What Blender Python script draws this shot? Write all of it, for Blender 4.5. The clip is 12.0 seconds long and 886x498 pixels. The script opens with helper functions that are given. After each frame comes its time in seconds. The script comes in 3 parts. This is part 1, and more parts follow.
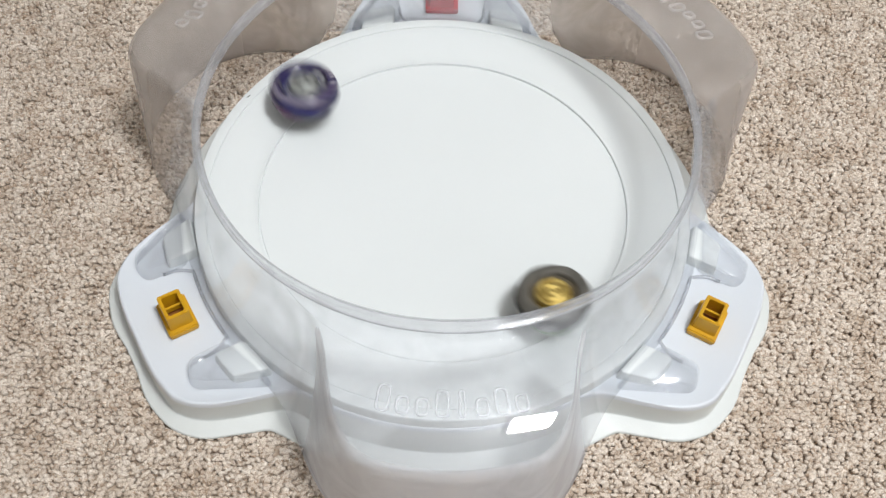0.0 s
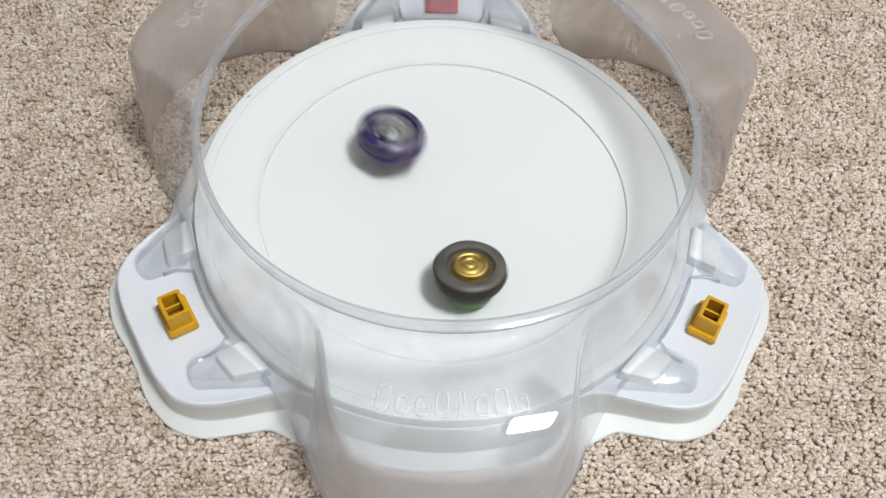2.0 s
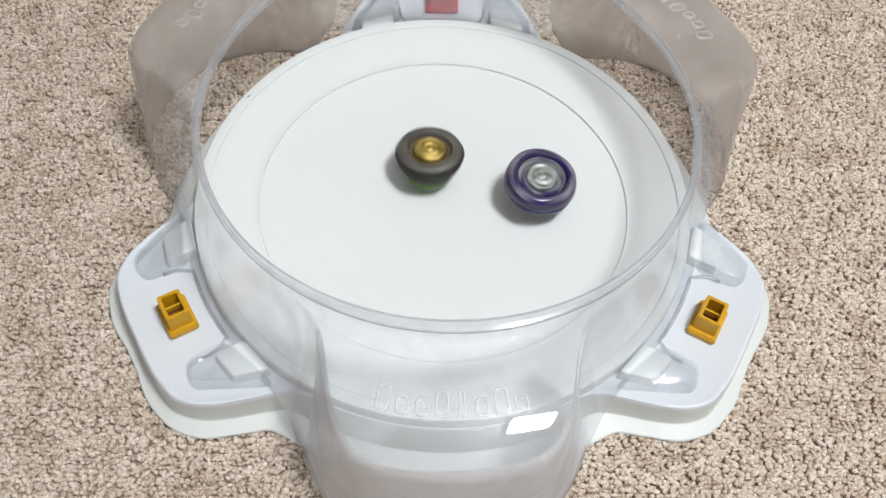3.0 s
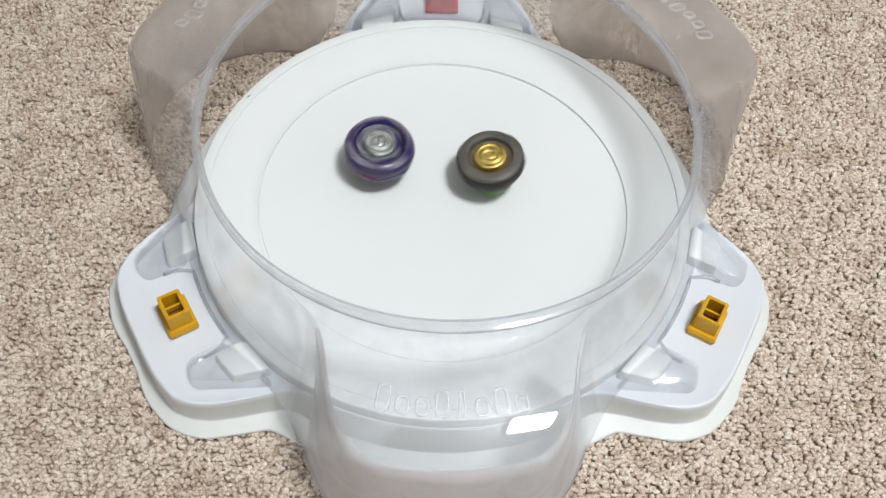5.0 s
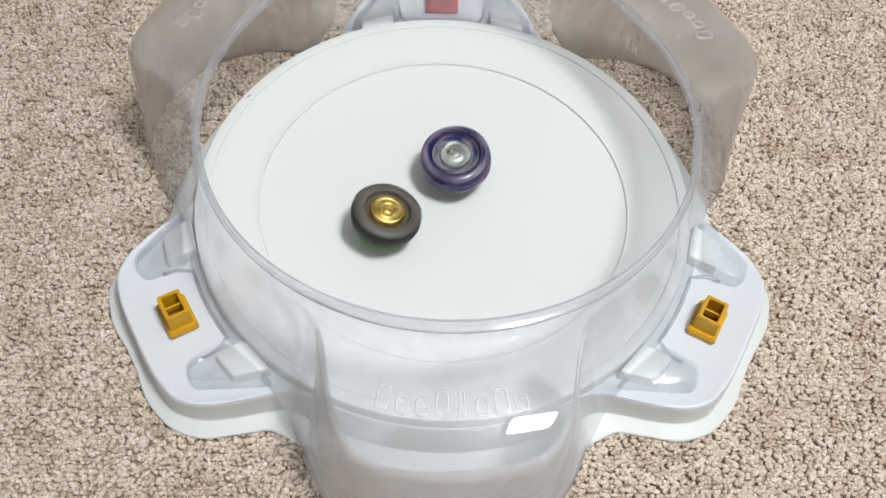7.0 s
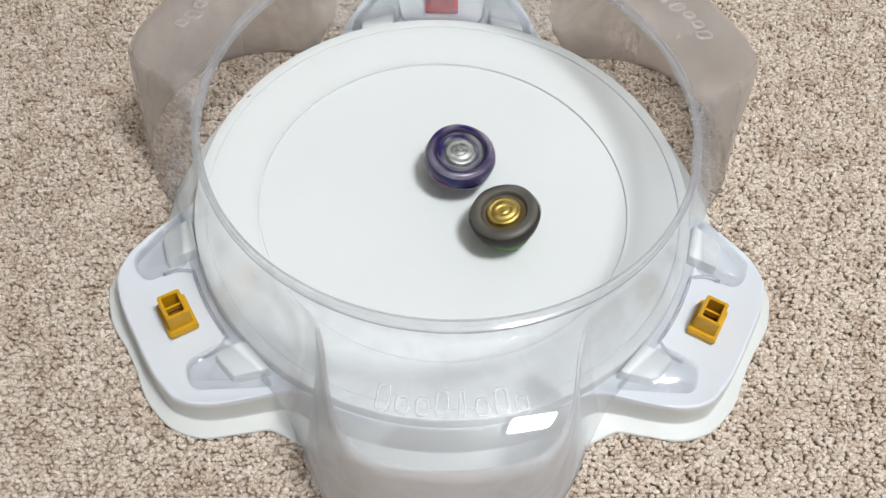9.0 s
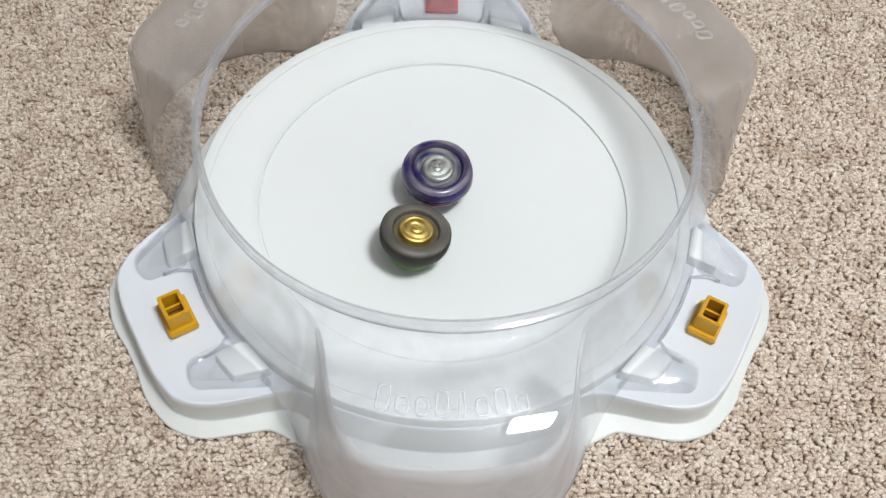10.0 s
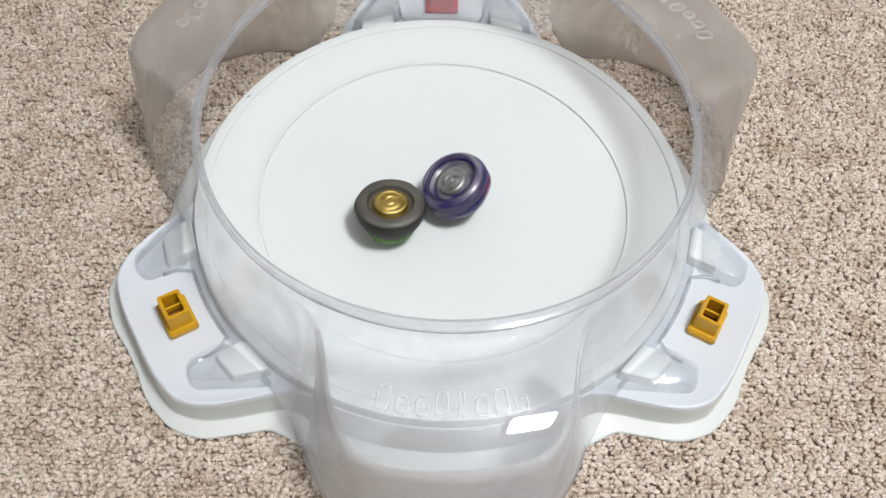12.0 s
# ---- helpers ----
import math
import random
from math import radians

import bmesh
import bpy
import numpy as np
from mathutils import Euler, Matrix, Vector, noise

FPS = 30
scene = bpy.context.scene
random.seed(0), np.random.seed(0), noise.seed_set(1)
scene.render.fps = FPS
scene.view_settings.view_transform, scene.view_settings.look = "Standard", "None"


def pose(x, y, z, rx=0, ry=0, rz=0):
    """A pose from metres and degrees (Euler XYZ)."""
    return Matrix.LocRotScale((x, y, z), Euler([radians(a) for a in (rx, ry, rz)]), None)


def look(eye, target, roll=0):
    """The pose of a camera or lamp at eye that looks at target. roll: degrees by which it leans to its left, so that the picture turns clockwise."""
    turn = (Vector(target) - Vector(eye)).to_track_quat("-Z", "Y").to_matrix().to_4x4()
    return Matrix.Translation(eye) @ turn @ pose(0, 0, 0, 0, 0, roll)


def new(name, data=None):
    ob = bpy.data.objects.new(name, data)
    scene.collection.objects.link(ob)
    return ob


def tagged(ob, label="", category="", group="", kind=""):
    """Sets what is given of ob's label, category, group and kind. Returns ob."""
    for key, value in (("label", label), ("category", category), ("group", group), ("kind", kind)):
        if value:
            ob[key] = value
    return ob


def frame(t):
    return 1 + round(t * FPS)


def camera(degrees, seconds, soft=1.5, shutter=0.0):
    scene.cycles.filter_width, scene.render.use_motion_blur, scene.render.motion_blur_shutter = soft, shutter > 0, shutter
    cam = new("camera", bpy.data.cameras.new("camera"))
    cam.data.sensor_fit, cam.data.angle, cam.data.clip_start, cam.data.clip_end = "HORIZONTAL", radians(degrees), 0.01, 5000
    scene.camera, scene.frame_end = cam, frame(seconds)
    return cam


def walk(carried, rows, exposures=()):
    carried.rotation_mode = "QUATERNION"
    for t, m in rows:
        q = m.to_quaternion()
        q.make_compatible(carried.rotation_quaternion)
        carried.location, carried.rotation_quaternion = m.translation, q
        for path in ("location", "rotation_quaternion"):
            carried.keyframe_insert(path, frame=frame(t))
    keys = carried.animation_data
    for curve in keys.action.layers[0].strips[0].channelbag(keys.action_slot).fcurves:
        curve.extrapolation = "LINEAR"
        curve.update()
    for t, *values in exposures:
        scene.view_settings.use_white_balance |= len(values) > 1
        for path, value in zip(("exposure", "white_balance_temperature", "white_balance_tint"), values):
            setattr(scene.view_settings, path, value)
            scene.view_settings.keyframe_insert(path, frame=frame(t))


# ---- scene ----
cam = camera(52.0, 12.0, soft=1.25, shutter=0.4)
EYE = Vector((-0.0208, -0.3688, 0.5218))
CAM = look(EYE, EYE + Vector((0.03370, 0.54925, -0.83498)), 3.688)
walk(cam, [(0.0, CAM), (12.0, CAM)], [(0.0, 0.0), (12.0, 0.0)])

# ---- light: one square lamp hung low for falloff, an added upward fill lamp, in a plain white room ----
world = bpy.data.worlds.new("world")
scene.world = world
world.use_nodes = True
world.node_tree.nodes["Background"].inputs[0].default_value = (0.85, 0.9, 1.0, 1)
world.node_tree.nodes["Background"].inputs[1].default_value = 0.3
LAMP = Vector((0.485, -0.42, 1.78))
lamp_data = bpy.data.lights.new("ceiling_lamp", "AREA")
lamp_data.shape, lamp_data.size, lamp_data.energy = "SQUARE", 0.29, 30
lamp_data.color = (0.965, 0.985, 1.0)
lamp = new("ceiling_lamp", lamp_data)
lamp.location = LAMP
# No upward source is known: added fill, bounced off the ceiling to soften shadows.
fill_data = bpy.data.lights.new("fill_uplight", "AREA")
fill_data.shape, fill_data.size, fill_data.energy = "SQUARE", 0.30, 24
fill_data.color = (0.94, 0.97, 1.0)
fill_uplight = new("fill_uplight", fill_data)
fill_uplight.matrix_basis = Matrix.Translation(LAMP + Vector((0, 0, 0.075))) @ pose(0, 0, 0, 180, 0, 0)


# ---- materials ----
def material(name, base, rough=0.5, metal=0.0, spec=0.5):
    m = bpy.data.materials.new(name)
    m.use_nodes = True
    b = m.node_tree.nodes["Principled BSDF"]
    b.inputs["Base Color"].default_value = (*base, 1)
    b.inputs["Roughness"].default_value = rough
    b.inputs["Metallic"].default_value = metal
    b.inputs["Specular IOR Level"].default_value = spec
    return m, m.node_tree.nodes, m.node_tree.links, b


def noise_node(n, l, scale, detail=4.0, coords="Object"):
    tc = n.new("ShaderNodeTexCoord")
    t = n.new("ShaderNodeTexNoise")
    t.inputs["Scale"].default_value, t.inputs["Detail"].default_value = scale, detail
    l.new(tc.outputs[coords], t.inputs["Vector"])
    return t


def ramp(n, l, source, stops):
    r = n.new("ShaderNodeValToRGB")
    while len(r.color_ramp.elements) < len(stops):
        r.color_ramp.elements.new(0.5)
    for e, (p, c) in zip(r.color_ramp.elements, stops):
        e.position, e.color = p, (*c, 1) if len(c) == 3 else c
    l.new(source, r.inputs[0])
    return r


def bump(n, l, b, height, strength, distance):
    k = n.new("ShaderNodeBump")
    k.inputs["Strength"].default_value, k.inputs["Distance"].default_value = strength, distance
    l.new(height, k.inputs["Height"])
    l.new(k.outputs[0], b.inputs["Normal"])


def varied(name, c1, c2, rough, scale, fine=900.0, metal=0.0, relief=0.0002, spec=0.5):
    """Two colours mixed by a broad noise, with uneven gloss and a fine relief."""
    m, n, l, b = material(name, c1, rough, metal, spec)
    t = noise_node(n, l, scale)
    l.new(ramp(n, l, t.outputs["Fac"], [(0.35, c1), (0.7, c2)]).outputs[0], b.inputs["Base Color"])
    f = noise_node(n, l, fine, 2.0)
    mr = n.new("ShaderNodeMapRange")
    mr.inputs[3].default_value, mr.inputs[4].default_value = rough * 0.8, min(1.0, rough * 1.25)
    l.new(t.outputs["Fac"], mr.inputs[0])
    l.new(mr.outputs[0], b.inputs["Roughness"])
    bump(n, l, b, f.outputs["Fac"], 0.25, relief)
    return m


def thin_clear(name, tint, milk, gloss=0.06, body=(0.72, 0.75, 0.80), bend=0.0, through_haze=0.55):
    """A clear moulded wall: light goes straight through, dimmed a little, with a sharp sheen on it and a faint haze."""
    m = bpy.data.materials.new(name)
    m.use_nodes = True
    n, l = m.node_tree.nodes, m.node_tree.links
    n.remove(n["Principled BSDF"])
    see = n.new("ShaderNodeBsdfTransparent")
    see.inputs[0].default_value = (*tint, 1)
    sheen = n.new("ShaderNodeBsdfGlossy")
    sheen.inputs["Roughness"].default_value = gloss
    facing = n.new("ShaderNodeLayerWeight")
    facing.inputs["Blend"].default_value = 0.5
    power = n.new("ShaderNodeMath")
    power.operation = "POWER"
    power.inputs[1].default_value = 5.0
    l.new(facing.outputs["Facing"], power.inputs[0])
    fres = n.new("ShaderNodeMapRange")
    fres.inputs[3].default_value, fres.inputs[4].default_value = 0.036, 0.24
    l.new(power.outputs[0], fres.inputs[0])
    front, back, haze = n.new("ShaderNodeBsdfDiffuse"), n.new("ShaderNodeBsdfTranslucent"), n.new("ShaderNodeMixShader")
    front.inputs["Color"].default_value = back.inputs["Color"].default_value = (*body, 1)
    haze.inputs[0].default_value = through_haze
    l.new(front.outputs[0], haze.inputs[1])
    l.new(back.outputs[0], haze.inputs[2])
    if bend:
        thick, clear = n.new("ShaderNodeBsdfRefraction"), n.new("ShaderNodeMixShader")
        thick.inputs["IOR"].default_value, thick.inputs["Roughness"].default_value = 1.45, 0.05
        thick.inputs["Color"].default_value = (*tint, 1)
        clear.inputs[0].default_value = bend
        l.new(see.outputs[0], clear.inputs[1])
        l.new(thick.outputs[0], clear.inputs[2])
        see = clear
    t = noise_node(n, l, 26.0, 6.0)
    t.inputs["Distortion"].default_value = 1.2
    mr = n.new("ShaderNodeMapRange")
    mr.inputs[1].default_value, mr.inputs[2].default_value = 0.42, 0.75
    mr.inputs[3].default_value, mr.inputs[4].default_value = milk, min(milk * 3.4, milk + 0.14)
    l.new(t.outputs["Fac"], mr.inputs[0])
    a, b = n.new("ShaderNodeMixShader"), n.new("ShaderNodeMixShader")
    l.new(mr.outputs[0], a.inputs[0])
    l.new(see.outputs[0], a.inputs[1])
    l.new(haze.outputs[0], a.inputs[2])
    l.new(fres.outputs[0], b.inputs[0])
    l.new(a.outputs[0], b.inputs[1])
    l.new(sheen.outputs[0], b.inputs[2])
    l.new(b.outputs[0], n["Material Output"].inputs["Surface"])
    return m


WHITE = varied("white_plastic", (0.705, 0.732, 0.730), (0.685, 0.712, 0.710), 0.38, 9.0)
# Same white as the bowl, darkened to put the wall's shade into it.
SKIRT_WHITE = varied("shaded_white_plastic", (0.64, 0.66, 0.645), (0.60, 0.62, 0.605), 0.42, 12.0)
# Rear pockets: warm haze colour paints the blurred carpet light seen through them.
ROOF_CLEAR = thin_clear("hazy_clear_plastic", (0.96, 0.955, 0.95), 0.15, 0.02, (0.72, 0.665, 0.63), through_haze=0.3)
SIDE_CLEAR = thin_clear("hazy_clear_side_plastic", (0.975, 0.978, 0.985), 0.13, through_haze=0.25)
# Whitish body colour stands in for glints on the raised outlines.
MARK = thin_clear("glint_white_relief", (0.99, 0.99, 0.995), 0.34, 0.05, (0.86, 0.87, 0.89), through_haze=0.1)
# Rear pocket walls: milkiness painted in as pale colour, in three steps.
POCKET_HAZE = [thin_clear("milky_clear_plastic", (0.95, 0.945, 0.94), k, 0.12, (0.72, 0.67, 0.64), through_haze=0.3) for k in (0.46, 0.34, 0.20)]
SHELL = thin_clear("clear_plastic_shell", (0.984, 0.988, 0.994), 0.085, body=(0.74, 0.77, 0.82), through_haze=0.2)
# Same plastic as the rear pockets; cool haze colour paints its brighter veil.
FRONT_ROOF = thin_clear("cool_front_plastic", (0.984, 0.988, 0.994), 0.10, 0.02, (0.80, 0.83, 0.87), through_haze=0.15)
FRONT_WALL = thin_clear("milky_front_plastic", (0.975, 0.978, 0.984), 0.48, 0.08, (0.80, 0.81, 0.84), through_haze=0.25)
RIM_CLEAR = thin_clear("thick_clear_plastic_rim", (0.968, 0.970, 0.978), 0.17, 0.10, (0.74, 0.755, 0.79), bend=0.3, through_haze=0.3)
DECK_WHITE = varied("cool_white_plastic", (0.63, 0.66, 0.70), (0.60, 0.63, 0.67), 0.35, 14.0)
ORANGE = varied("orange_plastic", (0.58, 0.315, 0.004), (0.52, 0.275, 0.004), 0.42, 60.0)
WELL_SHADE = varied("well_shade_brown", (0.24, 0.085, 0.010), (0.19, 0.065, 0.008), 0.6, 60.0)
RED = varied("red_plastic", (0.55, 0.02, 0.03), (0.48, 0.015, 0.025), 0.4, 60.0)
RUBBER_DARK = varied("dark_grey_plastic", (0.032, 0.030, 0.025), (0.022, 0.020, 0.017), 0.6, 90.0, spec=0.3)
BRONZE = varied("dull_bronze", (0.115, 0.092, 0.055), (0.085, 0.07, 0.042), 0.5, 160.0, metal=0.2)
GREEN = varied("green_plastic", (0.065, 0.20, 0.006), (0.05, 0.155, 0.005), 0.35, 90.0)


def swirled(name, stops, rough, seed, metal=0.0, rings=140.0):
    """Moulded colours that run round the axis in uneven streaks."""
    m, n, l, b = material(name, stops[0][1], rough, metal)
    tc = n.new("ShaderNodeTexCoord")
    sep = n.new("ShaderNodeSeparateXYZ")
    l.new(tc.outputs["Object"], sep.inputs[0])
    flat = n.new("ShaderNodeVectorMath")
    flat.operation = "MULTIPLY"
    flat.inputs[1].default_value = (1, 1, 0)
    l.new(tc.outputs["Object"], flat.inputs[0])
    size = n.new("ShaderNodeVectorMath")
    size.operation = "LENGTH"
    l.new(flat.outputs["Vector"], size.inputs[0])
    unit = n.new("ShaderNodeVectorMath")
    unit.operation = "NORMALIZE"
    l.new(flat.outputs["Vector"], unit.inputs[0])
    both = n.new("ShaderNodeMath")
    both.operation = "MULTIPLY_ADD"
    both.inputs[1].default_value = rings
    l.new(size.outputs["Value"], both.inputs[0])
    lift = n.new("ShaderNodeMath")
    lift.operation = "MULTIPLY_ADD"
    lift.inputs[1].default_value, lift.inputs[2].default_value = rings, seed
    l.new(sep.outputs["Z"], lift.inputs[0])
    l.new(lift.outputs[0], both.inputs[2])
    us = n.new("ShaderNodeSeparateXYZ")
    l.new(unit.outputs["Vector"], us.inputs[0])
    join = n.new("ShaderNodeCombineXYZ")
    l.new(us.outputs["X"], join.inputs["X"])
    l.new(us.outputs["Y"], join.inputs["Y"])
    l.new(both.outputs[0], join.inputs["Z"])
    t = n.new("ShaderNodeTexNoise")
    t.inputs["Scale"].default_value, t.inputs["Detail"].default_value = 1.15, 3.0
    l.new(join.outputs[0], t.inputs["Vector"])
    l.new(ramp(n, l, t.outputs["Fac"], stops).outputs[0], b.inputs["Base Color"])
    return m


RING_SWIRL = swirled("purple_and_navy_plastic", [(0.38, (0.010, 0.008, 0.11)), (0.47, (0.016, 0.013, 0.06)), (0.55, (0.075, 0.058, 0.11)), (0.66, (0.022, 0.012, 0.055))], 0.28, 3.1)
BAND_SWIRL = swirled("smoky_lilac_and_navy_plastic", [(0.38, (0.010, 0.008, 0.13)), (0.46, (0.030, 0.025, 0.075)), (0.54, (0.24, 0.22, 0.27)), (0.62, (0.08, 0.06, 0.12)), (0.70, (0.018, 0.014, 0.06))], 0.25, 7.7)
CORE_SWIRL = swirled("smoky_violet_plastic_ring", [(0.38, (0.018, 0.016, 0.09)), (0.47, (0.13, 0.13, 0.15)), (0.58, (0.27, 0.275, 0.285)), (0.68, (0.05, 0.048, 0.10))], 0.25, 1.3)
STEEL_SWIRL = swirled("brushed_steel", [(0.40, (0.22, 0.23, 0.22)), (0.50, (0.36, 0.375, 0.36)), (0.60, (0.48, 0.50, 0.48))], 0.55, 5.2, 0.9, 260.0)
GOLD_SWIRL = swirled("brushed_gold", [(0.36, (0.36, 0.25, 0.065)), (0.50, (0.58, 0.43, 0.13)), (0.66, (0.70, 0.55, 0.20))], 0.52, 2.2, 1.0, 260.0)
RUBBER_SWIRL = swirled("worn_grey_rubber", [(0.34, (0.058, 0.054, 0.045)), (0.52, (0.092, 0.086, 0.073)), (0.68, (0.125, 0.116, 0.10))], 0.5, 4.4, 0.0, 120.0)
BLUE = varied("deep_blue_plastic", (0.012, 0.010, 0.10), (0.008, 0.007, 0.06), 0.2, 70.0)
MAGENTA = varied("magenta_plastic", (0.13, 0.012, 0.07), (0.09, 0.010, 0.07), 0.25, 70.0)
TEAL = varied("dark_teal_plastic", (0.012, 0.02, 0.035), (0.02, 0.03, 0.05), 0.3, 70.0)
PAINT = varied("pale_wall_paint", (0.76, 0.76, 0.755), (0.72, 0.72, 0.715), 0.8, 2.0, 200.0)


def carpet_material():
    m, n, l, b = material("wool_loop", (0.5, 0.42, 0.34), 0.95, 0.0, 0.15)
    geo = n.new("ShaderNodeNewGeometry")
    r = ramp(n, l, geo.outputs["Random Per Island"], [(0.0, (0.56, 0.465, 0.385)), (0.2, (0.67, 0.575, 0.49)), (0.55, (0.74, 0.65, 0.565)), (1.0, (0.79, 0.71, 0.63))])
    t = noise_node(n, l, 38.0, 5.0)
    k = ramp(n, l, t.outputs["Fac"], [(0.32, (0.82, 0.775, 0.73)), (0.52, (1.0, 1.0, 1.0))])
    mul = n.new("ShaderNodeMix")
    mul.data_type, mul.blend_type = "RGBA", "MULTIPLY"
    mul.inputs[0].default_value = 1.0
    l.new(r.outputs[0], mul.inputs[6])
    l.new(k.outputs[0], mul.inputs[7])
    f = noise_node(n, l, 1300.0, 3.0)
    fine = ramp(n, l, f.outputs["Fac"], [(0.36, (0.78, 0.745, 0.70)), (0.54, (1.0, 1.0, 1.0))])
    grain = n.new("ShaderNodeMix")
    grain.data_type, grain.blend_type = "RGBA", "MULTIPLY"
    grain.inputs[0].default_value = 1.0
    l.new(mul.outputs[2], grain.inputs[6])
    l.new(fine.outputs[0], grain.inputs[7])
    q = noise_node(n, l, 430.0, 3.0)
    q.inputs["Distortion"].default_value = 0.8
    # Brown flecks of the wool, also standing in for dark crevices between loops.
    yarn_crevice = ramp(n, l, q.outputs["Fac"], [(0.36, (0.66, 0.59, 0.52)), (0.47, (1.0, 1.0, 1.0)), (0.70, (1.06, 1.06, 1.06))])
    fleck_crevice = n.new("ShaderNodeMix")
    fleck_crevice.data_type, fleck_crevice.blend_type = "RGBA", "MULTIPLY"
    fleck_crevice.inputs[0].default_value = 1.0
    l.new(grain.outputs[2], fleck_crevice.inputs[6])
    l.new(yarn_crevice.outputs[0], fleck_crevice.inputs[7])
    l.new(fleck_crevice.outputs[2], b.inputs["Base Color"])
    bump(n, l, b, f.outputs["Fac"], 0.9, 0.0009)
    return m


WOOL = carpet_material()


def backing_material():
    m, n, l, b = material("looped_carpet_ground", (0.3, 0.23, 0.18), 0.95, 0.0, 0.1)
    tc = n.new("ShaderNodeTexCoord")
    v = n.new("ShaderNodeTexVoronoi")
    v.inputs["Scale"].default_value = 290.0
    l.new(tc.outputs["Object"], v.inputs["Vector"])
    l.new(ramp(n, l, v.outputs["Distance"], [(0.15, (0.56, 0.465, 0.375)), (0.6, (0.40, 0.315, 0.24))]).outputs[0], b.inputs["Base Color"])
    bump(n, l, b, v.outputs["Distance"], -0.8, 0.003)
    return m


BACKING = backing_material()


# ---- mesh helpers ----
def mesh_object(name, verts, faces, mat, parent=None, label="", smooth=True):
    me = bpy.data.meshes.new(name)
    me.from_pydata([tuple(v) for v in verts], [], [tuple(f) for f in faces])
    me.materials.append(mat)
    me.polygons.foreach_set("use_smooth", [smooth] * len(me.polygons))
    me.update()
    ob = new(name, me)
    ob.parent = parent
    if label:
        tagged(ob, label)
    return ob


def part(name, bm, mat, parent, label="", smooth=False):
    me = bpy.data.meshes.new(name)
    bmesh.ops.recalc_face_normals(bm, faces=bm.faces)
    bm.to_mesh(me)
    bm.free()
    me.materials.append(mat)
    me.polygons.foreach_set("use_smooth", [smooth] * len(me.polygons))
    ob = new(name, me)
    ob.parent = parent
    if label:
        tagged(ob, label)
    return ob


def sharp(ob, degrees=35):
    ob.data.set_sharp_from_angle(angle=radians(degrees))
    return ob


def lathe(name, profile, mat, parent, label="", n=72, wave=None):
    """Turns a profile of (radius, height) round z; wave(angle, radius, height) may shift the radius."""
    verts, faces, m = [], [], len(profile)
    for i in range(n):
        a = 2 * math.pi * i / n
        for r, z in profile:
            q = r + (wave(a, r, z) if wave else 0.0)
            verts.append((q * math.cos(a), q * math.sin(a), z))
    for i in range(n):
        j = (i + 1) % n
        for k in range(m - 1):
            faces.append((i * m + k, i * m + k + 1, j * m + k + 1, j * m + k))
    ob = mesh_object(name, verts, faces, mat, parent, label)
    bm = bmesh.new()
    bm.from_mesh(ob.data)
    bmesh.ops.remove_doubles(bm, verts=bm.verts, dist=1e-6)
    bmesh.ops.recalc_face_normals(bm, faces=bm.faces)
    bm.to_mesh(ob.data)
    bm.free()
    return sharp(ob, 40)


def curve_at(table, x):
    """Smooth value between the (x, y) pairs of a table."""
    xs, ys = [p[0] for p in table], [p[1] for p in table]
    if x <= xs[0]:
        return ys[0]
    if x >= xs[-1]:
        return ys[-1]
    i = max(k for k in range(len(xs) - 1) if xs[k] <= x)

    def slope(k):
        if k == 0 or k == len(xs) - 1:
            return 0.0
        a = (ys[k] - ys[k - 1]) / (xs[k] - xs[k - 1])
        b = (ys[k + 1] - ys[k]) / (xs[k + 1] - xs[k])
        return 0.0 if a * b <= 0 else 2 * a * b / (a + b)

    h = xs[i + 1] - xs[i]
    u = (x - xs[i]) / h
    return ((1 + 2 * u) * (1 - u) ** 2 * ys[i] + u * (1 - u) ** 2 * h * slope(i)
            + u * u * (3 - 2 * u) * ys[i + 1] + u * u * (u - 1) * h * slope(i + 1))


def lobe_angle(a):
    """Degrees from the nearest lobe of the base (lobes at 90, 210 and 330 degrees), 0 to 60."""
    d = (a - 90) % 120
    return min(d, 120 - d)


def polar_sheet(rings_of, n):
    """Verts and faces of a sheet whose profile rings_of(angle in degrees) is a list of (r, z)."""
    verts, faces = [], []
    for i in range(n):
        a = 360 * i / n
        c, s = math.cos(radians(a)), math.sin(radians(a))
        ring = rings_of(a)
        m = len(ring)
        verts += [(r * c, r * s, z) for r, z in ring]
    for i in range(n):
        j = (i + 1) % n
        for k in range(m - 1):
            faces.append((i * m + k, j * m + k, j * m + k + 1, i * m + k + 1))
    return verts, faces


